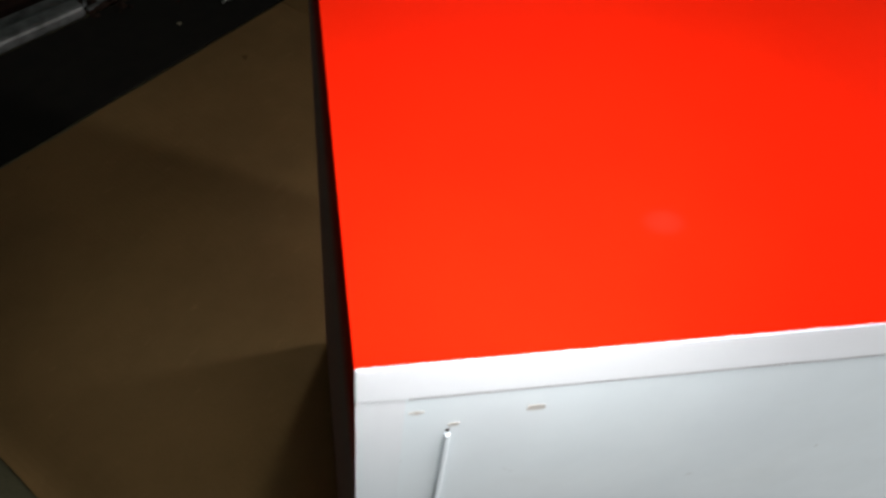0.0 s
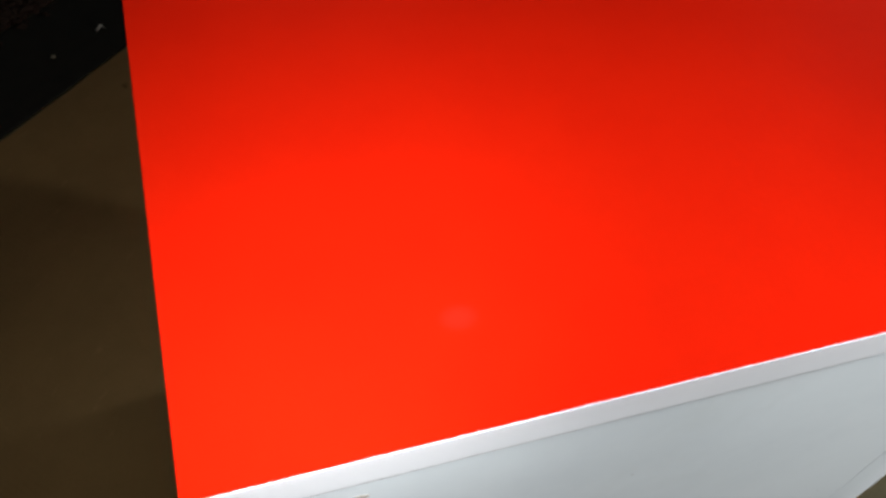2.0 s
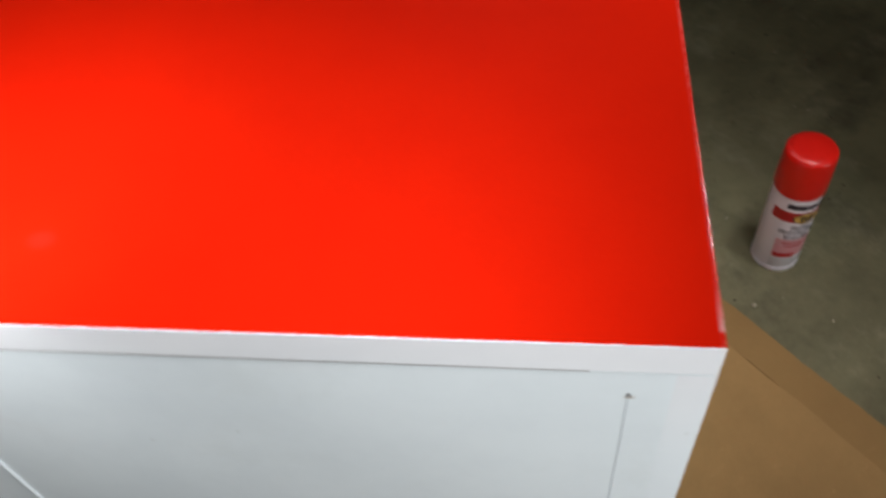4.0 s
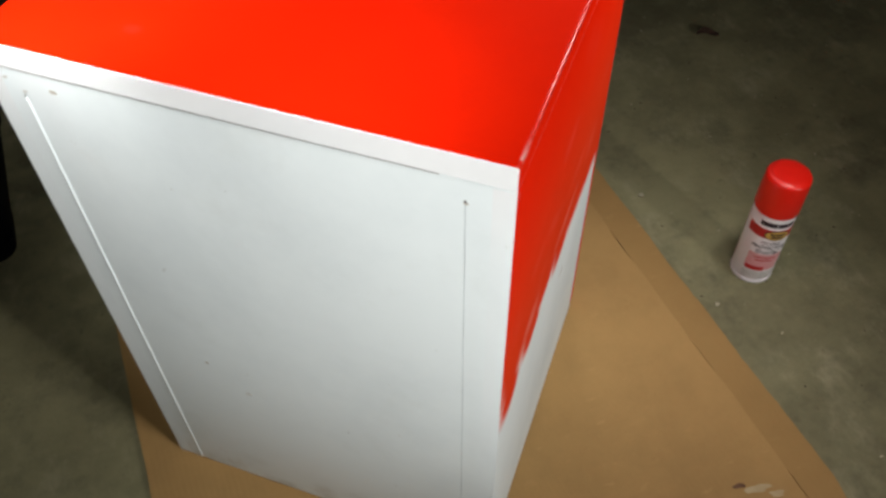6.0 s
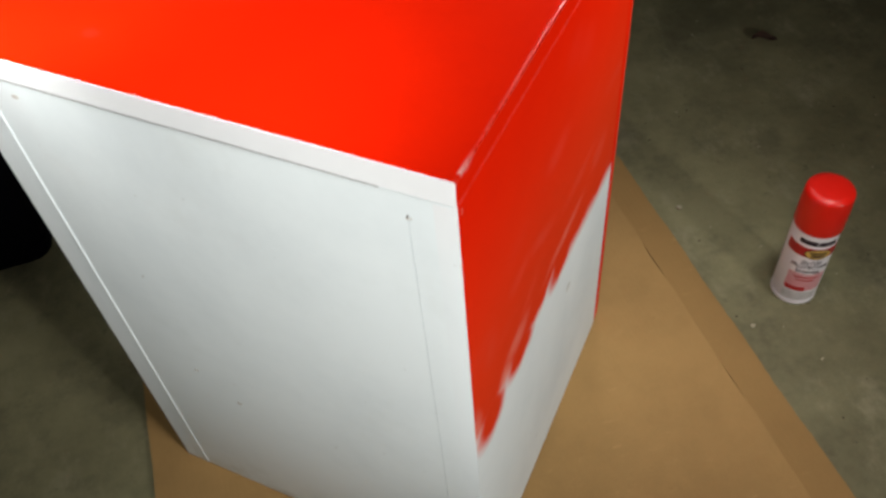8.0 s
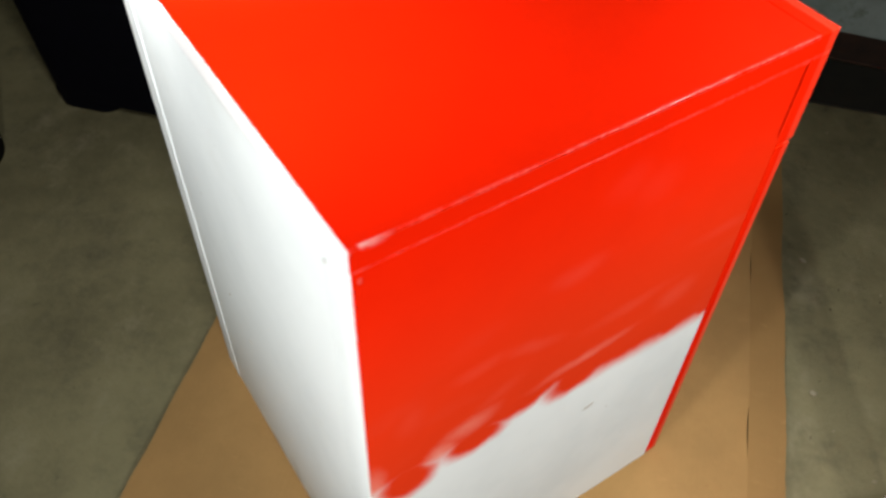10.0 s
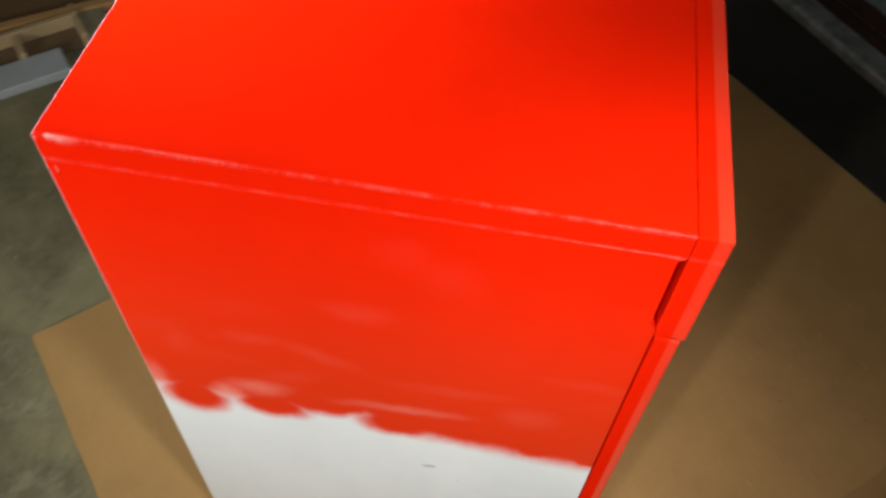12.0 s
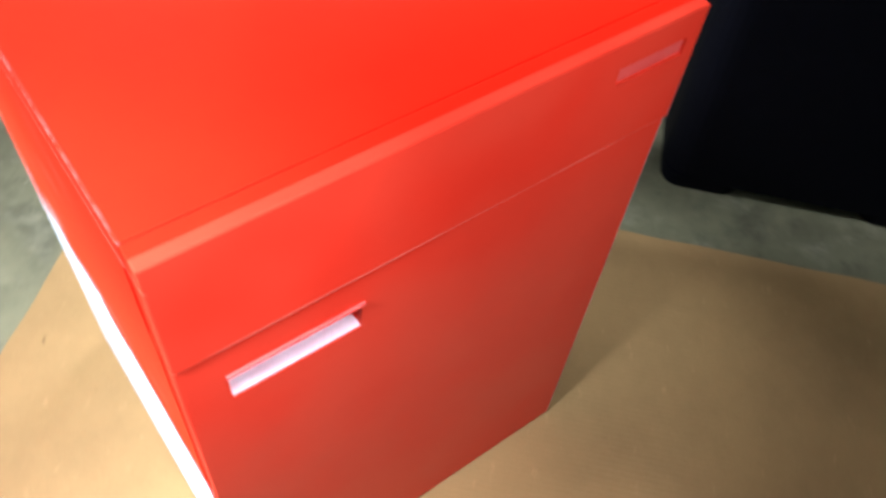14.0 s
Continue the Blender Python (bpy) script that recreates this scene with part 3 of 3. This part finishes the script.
def top_board():
    """The top panel; all its edges are eased but the lower one at the back, which meets the header."""
    bm = box(-W, 0, 0, 0.3852, H - 0.020, H)
    sharp = [e for e in bm.edges if all(v.co.z < H - 0.01 and v.co.y < 0.01 for v in e.verts)]
    bmesh.ops.bevel(bm, geom=[e for e in bm.edges if e not in sharp], offset=0.0007, segments=3, profile=0.5, affect="EDGES")
    return bm


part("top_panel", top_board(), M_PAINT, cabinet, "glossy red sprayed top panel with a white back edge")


def side_board(x0, x1):
    """A side panel, cut back behind the drawer front."""
    ring = [(0.0007, BASE), (0.3850, BASE), (0.3850, 0.537), (0.3804, 0.545), (0.3804, 0.611), (0.3850, 0.6146), (0.0007, 0.6146)]
    bm = prism(ring, x0, x1, Matrix(((0, 0, 1, 0), (1, 0, 0, 0), (0, 1, 0, 0), (0, 0, 0, 1))))
    rims = [e for e in bm.edges if all(abs(v.co.z - 0.6146) < 1e-5 and abs(v.co.x - x1) < 1e-5 for v in e.verts)]
    bmesh.ops.bevel(bm, geom=rims, offset=0.0009, segments=3, profile=0.5, affect="EDGES")
    return bm


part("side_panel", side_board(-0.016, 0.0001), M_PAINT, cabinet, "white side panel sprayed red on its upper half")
part("side_panel", side_board(-W + 0.0004, -W + 0.016), M_PAINT, cabinet, "white side panel tinted by red overspray")
part("back_header", box(-W + 0.0160, -0.0160, 0.0007, 0.0155, 0.5930, 0.6146), M_BARE, cabinet, "bare white back header")
part("back_stile", box(-0.0340, -0.0160, 0.0007, 0.0155, BASE, 0.5930), M_BARE, cabinet, "bare white back stile")
part("back_stile", box(-W + 0.0160, -W + 0.0318, 0.0007, 0.0155, BASE, 0.5930), M_BARE, cabinet, "bare white back stile")
part("edge_bead", box(-W + 0.0304, -W + 0.0324, -0.0006, 0.0012, BASE + 0.001, 0.5870, 0.0005), M_BARE, cabinet, "narrow white bead along the back panel")
part("edge_bead", box(-0.0420, -0.0020, 0.0004, 0.0012, 0.6126, 0.6142, 0.0003), M_BARE, cabinet, "pale ridge where the joint line ends")
part("back_panel", box(-W + 0.0318, -0.0345, 0.0007, 0.012, BASE, 0.5930), M_BARE, cabinet, "bare white back panel with hair-thin joints")
# grey strip added to draw the shaded joint; the real gap is closed
part("joint_line", box(-0.395, -0.052, 0.0005, 0.0012, 0.6131, 0.6142), M_JOINT_LINE, cabinet, "thin grey joint under the top")
part("back_core", box(-W + 0.018, -0.018, 0.0158, 0.0200, BASE + 0.002, H - 0.0216), M_STEEL, cabinet)
part("bottom_panel", box(-W + 0.0165, -0.0165, 0.020, 0.382, BASE + 0.002, 0.022, 0.001), M_PAINT, cabinet)


def front_with_slot(z0, z1, sx0, sx1, sz0, sz1, y0, y1, depth):
    """A thick front board with a shallow oblong finger slot in its face."""
    bm = bmesh.new()
    xs, zs = (-W + 0.0003, sx0, sx1, -0.0003), (z0, sz0, sz1, z1)
    f = [[bm.verts.new((x, y1, z)) for x in xs] for z in zs]
    b = [[bm.verts.new((x, y0, z)) for x in (xs[0], xs[3])] for z in (z0, z1)]
    for j in range(3):
        for i in range(3):
            if (i, j) != (1, 1):
                bm.faces.new((f[j][i], f[j][i + 1], f[j + 1][i + 1], f[j + 1][i]))
    inner = [bm.verts.new((x, y1 - depth, z)) for x, z in ((sx0, sz0), (sx1, sz0), (sx1, sz1), (sx0, sz1))]
    hole = [f[1][1], f[1][2], f[2][2], f[2][1]]
    for i in range(4):
        bm.faces.new((hole[i], hole[(i + 1) % 4], inner[(i + 1) % 4], inner[i]))
    bm.faces.new(inner)
    bm.faces.new((b[0][0], b[0][1], b[1][1], b[1][0]))
    bm.faces.new((f[0][0], f[0][1], f[0][2], f[0][3], b[0][1], b[0][0]))
    bm.faces.new((f[3][0], f[3][1], f[3][2], f[3][3], b[1][1], b[1][0]))
    bm.faces.new((f[0][0], f[1][0], f[2][0], f[3][0], b[1][0], b[0][0]))
    bm.faces.new((f[0][3], f[1][3], f[2][3], f[3][3], b[1][1], b[0][1]))
    rim = [e for e in bm.edges if e.is_manifold and all(abs(v.co.y - y1) < 1e-6 for v in e.verts) and len({round(fa.normal.y) for fa in e.link_faces}) > 1]
    bmesh.ops.recalc_face_normals(bm, faces=bm.faces)
    outer = [e for e in bm.edges if all((abs(v.co.x - xs[0]) < 1e-6 or abs(v.co.x - xs[3]) < 1e-6 or abs(v.co.z - z0) < 1e-6 or abs(v.co.z - z1) < 1e-6) for v in e.verts) and e.calc_face_angle(0) > 1]
    bmesh.ops.bevel(bm, geom=outer, offset=0.0014, segments=2, profile=0.5, affect="EDGES")
    return bm


SEAM = 0.5292
drawer = part("drawer_front", front_with_slot(SEAM, H, -0.398, -0.333, 0.597, 0.612, 0.3856, D, 0.003), M_PAINT, cabinet, "glossy red drawer front with a shallow oblong recess")
part("recess_liner", box(-0.397, -0.334, D - 0.0029, D - 0.0018, 0.5985, 0.6105), M_RECESS, drawer)
door_panel = part("door", front_with_slot(BASE + 0.002, SEAM - 0.0022, -0.1316, -0.0314, 0.4655, 0.4935, 0.3868, D - 0.0022, 0.012), M_PAINT, cabinet, "glossy red cabinet door with a finger slot")
part("slot_liner", box(-0.1311, -0.0319, D - 0.0140, D - 0.0028, 0.4657, 0.4680, 0.0004), M_RAWIN, door_panel, "bare pinkish-white ledge inside the finger slot")
part("slot_back", box(-0.1311, -0.0319, D - 0.0140, D - 0.0133, 0.4681, 0.4800), M_RAWIN, door_panel, "bare white back of the finger slot")
part("slot_lip", box(-0.1340, -0.0300, D - 0.0021, D + 0.0006, 0.4938, 0.4972, 0.0008), M_RECESS, door_panel, "thin red lip over the finger slot")
for x, z in ((-0.0343, 0.5945), (-W + 0.0312, 0.5895)):
    bm = prism([(x + 0.0009 * math.cos(i * 0.785), z + 0.0011 * math.sin(i * 0.785)) for i in range(8)], 0, 0.0004, Matrix.Translation((0, 0.0008, 0)) @ pose(0, 0, 0, 90))
    part("pin_hole", bm, M_PIN, cabinet, "dark pin hole")
# smudges and chips on the painted and bare boards
for x, z, s in ((-0.352, 0.600, 0.0035), (-0.379, 0.5935, 0.0022), (-0.392, 0.604, 0.002), (-0.0335, 0.5925, 0.0022), (-0.31, 0.26, 0.003), (-0.27, 0.22, 0.0028), (-0.13, 0.05, 0.003)):
    ring = [(x + s * (1 + 0.4 * math.sin(3 * i + x * 90)) * math.cos(i * 0.785), z + 0.5 * s * math.sin(i * 0.785)) for i in range(8)]
    bm = prism(ring, 0, 0.0004, Matrix.Translation((0, 0.0008, 0)) @ pose(0, 0, 0, 90))
    part("scuff", bm, M_SCUFF, cabinet, "small grey scuff")
bm = prism([(0.245 + 0.007 * math.cos(i * 0.785), 0.2508 + 0.0025 * math.sin(i * 0.785 + 0.5)) for i in range(8)], 0, 0.0004, Matrix(((0, 0, 1, -0.0001), (1, 0, 0, 0), (0, 1, 0, 0), (0, 0, 0, 1))))
part("scuff", bm, M_SCUFF, cabinet, "small grey scuff")

bm = prism([(0.0065 + 0.0012 * math.cos(i * 0.785), 0.606 + 0.0035 * math.sin(i * 0.785)) for i in range(8)], 0, 0.0004, Matrix(((0, 0, 1, -0.0001), (1, 0, 0, 0), (0, 1, 0, 0), (0, 0, 0, 1))))
part("scuff", bm, M_RECESS, cabinet, "small pale chip in the red paint")

# ---- spray can ----
can = thing("spray_can", "white spray paint can with a glossy red cap", "spray can", pose(0.239, 0.549, 0.0006, 0, 0, -74))
R = 0.0297
part("base_rim", lathe([(0.030, 0.0), (R, 0.0012), (R + 0.0006, 0.004), (R, 0.007)]), M_CAN, can, "white rolled base rim", smooth=True)
part("body", lathe([(R - 0.0004, 0.0065), (R, 0.009), (R, 0.132), (R - 0.0012, 0.1365), (R - 0.004, 0.139)], 56), M_CAN, can, "white enamelled can body", smooth=True)
cap = part("cap", lathe([(R + 0.0008, 0.1375), (R + 0.0012, 0.139), (R + 0.0010, 0.170), (R + 0.0004, 0.190), (R - 0.0002, 0.1950), (R - 0.0020, 0.1975), (R - 0.010, 0.1990), (R - 0.022, 0.1996), (0.002, 0.1998)], 56), M_CAP, can, "glossy red plastic cap", smooth=True)


def wrap(bm, radius):
    """Bend a flat plate drawn in x and z round the can; it faces the can's own x axis."""
    for v in bm.verts:
        a = v.co.x / R
        r = radius + v.co.y
        v.co = (r * math.cos(a), r * math.sin(a), v.co.z)
    return bm


def label_bar(x0, x1, z0, z1, lift=0.0003):
    bm = bmesh.new()
    n = max(2, int((x1 - x0) / 0.003))
    pts = [[bm.verts.new((x0 + (x1 - x0) * i / n, y, z)) for i in range(n + 1)] for y, z in ((0, z0), (lift, z0), (lift, z1), (0, z1))]
    for a, b in ((0, 1), (1, 2), (2, 3), (3, 0)):
        for i in range(n):
            bm.faces.new((pts[a][i], pts[a][i + 1], pts[b][i + 1], pts[b][i]))
    bm.faces.new([p[0] for p in pts])
    bm.faces.new([p[n] for p in reversed(pts)])
    return wrap(bm, R)


def label_disc(cx, cz, rx, rz, lift):
    bm = bmesh.new()
    n = 28
    out = [[bm.verts.new((cx + k * rx * math.cos(6.2832 * i / n), y, cz + k * rz * math.sin(6.2832 * i / n))) for i in range(n)] for k, y in ((1, 0), (1, lift), (0.5, lift))]
    mid = bm.verts.new((cx, lift, cz))
    for i in range(n):
        j = (i + 1) % n
        bm.faces.new((out[0][i], out[0][j], out[1][j], out[1][i]))
        bm.faces.new((out[1][i], out[1][j], out[2][j], out[2][i]))
        bm.faces.new((out[2][i], out[2][j], mid))
    return wrap(bm, R)


def lettering(text, size, z, lift=0.0004):
    cu = bpy.data.curves.new("lettering", "FONT")
    cu.body, cu.size, cu.align_x, cu.extrude = text, size, "CENTER", 0.0002
    ob = bpy.data.objects.new("lettering", cu)
    scene.collection.objects.link(ob)
    me = bpy.data.meshes.new_from_object(ob.evaluated_get(bpy.context.evaluated_depsgraph_get()))
    bpy.data.objects.remove(ob)
    bpy.data.curves.remove(cu)
    bm = bmesh.new()
    bm.from_mesh(me)
    bpy.data.meshes.remove(me)
    for v in bm.verts:
        v.co = (v.co.x, v.co.z + lift, v.co.y + z)
    return wrap(bm, R)


for side in (-1, 1):
    part("name_bar", label_bar(-0.024 if side < 0 else 0.0005, -0.0005 if side < 0 else 0.024, 0.1205, 0.1285), M_INK, can, "dark name bar on the label")
part("label_band", label_bar(-0.040, 0.040, 0.0975, 0.1150), M_LABELRED, can, "dark red label band")
part("label_oval", label_disc(0.004, 0.105, 0.0175, 0.0095, 0.0008), M_INK, can, "dark rim of the gold oval")
part("label_oval", label_disc(0.004, 0.105, 0.016, 0.0082, 0.0011), M_GOLD, can, "gold oval on the label")
for z, w in ((0.1075, 0.010), (0.1020, 0.008)):
    part("oval_bar", label_bar(0.004 - w, 0.004 + w, z - 0.0016, z + 0.0016, 0.0014), M_INK, can, "dark bar on the gold oval")
part("pink_panel", label_bar(-0.024, 0.026, 0.030, 0.064, 0.0002), M_PINK, can, "pink printed panel")
for text, z in (("GLOSS", 0.0850), ("PROTECTIVE", 0.0755), ("ENAMEL", 0.0660)):
    part("lettering", lettering(text, 0.0088, z), M_INK, can)
for z, w in ((0.056, 0.016), (0.050, 0.012)):
    part("small_print", label_bar(-w, w, z, z + 0.0022, 0.0004), M_LABELRED, can)
part("red_tag", label_bar(-0.022, 0.004, 0.029, 0.037, 0.0005), M_LABELRED, can, "red tag at the foot of the label")
for z in (0.022, 0.017, 0.012):
    part("small_print", label_bar(-0.024, 0.024, z, z + 0.0018, 0.0003), M_STEEL, can)

# ---- black storage tote ----
tote = thing("storage_tote", "tall black plastic storage tote with moulded feet on the concrete", "storage tote", pose(-0.815, 0.200, 0.0006, 0, 0, TURN))


def rounded(x0, x1, y0, y1, r, n=6):
    pts = []
    for cx, cy, a0 in ((x1 - r, y1 - r, 0), (x0 + r, y1 - r, 90), (x0 + r, y0 + r, 180), (x1 - r, y0 + r, 270)):
        for i in range(n + 1):
            a = radians(a0 + 90 * i / n)
            pts.append((cx + r * math.cos(a), cy + r * math.sin(a)))
    return pts


def loft(sections):
    bm = bmesh.new()
    rings = [[bm.verts.new((x, y, z)) for x, y in ring] for ring, z in sections]
    n = len(rings[0])
    for a, b in zip(rings, rings[1:]):
        for i in range(n):
            bm.faces.new((a[i], a[(i + 1) % n], b[(i + 1) % n], b[i]))
    bm.faces.new(list(reversed(rings[0])))
    bm.faces.new(rings[-1])
    return bm


TX, TY, TH = 0.36, 0.44, 0.60
secs = []
for z, g in ((0.016, -0.006), (0.022, 0.0), (0.05, 0.003), (0.30, 0.016), (0.52, 0.028), (0.535, 0.042), (0.56, 0.043)):
    secs.append((rounded(-TX - g, g, -g, TY + g, 0.045), z))
part("body", loft(secs), M_BIN, tote)
for y0, y1 in ((0.004, 0.125), (0.315, 0.436)):
    part("foot", loft([(rounded(-0.12, -0.004, y0, y1, 0.03), 0.0), (rounded(-0.13, 0.001, y0 - 0.002, y1 + 0.002, 0.032), 0.03)]), M_BIN, tote)
    part("foot", loft([(rounded(-TX + 0.004, -TX + 0.12, y0, y1, 0.03), 0.0), (rounded(-TX - 0.001, -TX + 0.13, y0 - 0.002, y1 + 0.002, 0.032), 0.03)]), M_BIN, tote)
part("lid", loft([(rounded(-TX - 0.048, 0.048, -0.048, TY + 0.048, 0.05), 0.560), (rounded(-TX - 0.05, 0.05, -0.05, TY + 0.05, 0.05), 0.585), (rounded(-TX - 0.03, 0.03, -0.03, TY + 0.03, 0.05), 0.600)]), M_BIN, tote)

# ---- clutter by the far wall ----
tray = thing("wooden_tray", "shallow wooden tray with a white front board on the concrete", "tray", pose(-0.372, -0.812, 0.0006, 0, 0, 131.5))
L, DEP = 0.495, 0.128
part("front", box(0, L - 0.05, 0.0, 0.062, 0.0, 0.018, 0.0025), M_WHITEBOARD, tray, "blue-white melamine front board")
part("back", box(0, L, DEP - 0.010, DEP, 0.002, 0.030, 0.0015), M_WOOD, tray)
part("end", box(0.0, 0.010, 0.0625, DEP - 0.0105, 0.002, 0.028, 0.0015), M_WOOD, tray)
part("end", box(L - 0.010, L, 0.0625, DEP - 0.0105, 0.002, 0.028, 0.0015), M_WOOD, tray)
part("divider", box(L - 0.115, L - 0.103, 0.0625, DEP - 0.0105, 0.0065, 0.026, 0.0015), M_WOOD, tray)
part("bottom", box(0.0105, L - 0.0105, 0.0625, DEP - 0.0105, 0.002, 0.006), M_HARD, tray)

panel = thing("framed_board", "framed brown hardboard with pale rails lying beside the tray", "board", pose(-0.706, -0.441, 0.0006, 0, 0, 131.5))
part("rail", box(0, 0.205, 0, 0.042, 0, 0.018, 0.0025), M_RAIL, panel, "dull pale rail")
part("rail", box(0, 0.043, 0.0425, 0.160, 0, 0.018, 0.0025), M_RAIL, panel, "dull pale rail")
part("lip", box(-0.010, -0.0004, 0, 0.160, 0, 0.021, 0.002), M_WOOD, panel, "raw wooden lip")
part("infill", box(0.0435, 0.1225, 0.0425, 0.160, 0.003, 0.008), M_HARD, panel, "brown hardboard infill")
part("divider", box(0.123, 0.134, 0.0425, 0.160, 0, 0.019, 0.0015), M_WOOD, panel, "raw wooden divider")

carton = thing("cardboard_box", "open dark brown cardboard box with a pale rim behind the tray", "cardboard box", pose(-0.683, -0.697, 0.0006, 0, 0, 126))
BX, BY, BT = 0.54, 0.36, 0.005
part("side", box(0, BX, 0, 0.022, 0, 0.022, 0.004), M_BOARD, carton, "pale folded rim of the box")
part("side", box(0, BX, BY - BT, BY, 0, 0.20, 0.001), M_BOX, carton)
part("end", box(0, BT, 0.0225, BY - BT, 0, 0.05, 0.001), M_BOX, carton)
part("end", box(BX - BT, BX, 0.0225, BY - BT, 0, 0.05, 0.001), M_BOX, carton)
part("bottom", box(BT, BX - BT, 0.0225, BY - BT, 0.0, BT), M_BOX, carton)
part("flap", box(0.01, BX - 0.01, 0.0, 0.12, -0.002, 0.002, 0.0008, Matrix.Translation((0, BY, 0.202)) @ pose(0, 0, 0, -30)), M_BOX, carton, "bent brown flap")

pot = thing("bucket", "small round black bucket with a yellow lid on the floor", "bucket", pose(-1.02, -0.215, 0.0006))
part("body", lathe([(0.066, 0), (0.070, 0.003), (0.079, 0.115), (0.081, 0.12)], 36), M_BIN, pot, smooth=True)
part("lid", lathe([(0.083, 0.120), (0.084, 0.123), (0.083, 0.134), (0.078, 0.138), (0.06, 0.1385)], 36), M_YELLOW, pot, "yellow plastic lid", smooth=True)
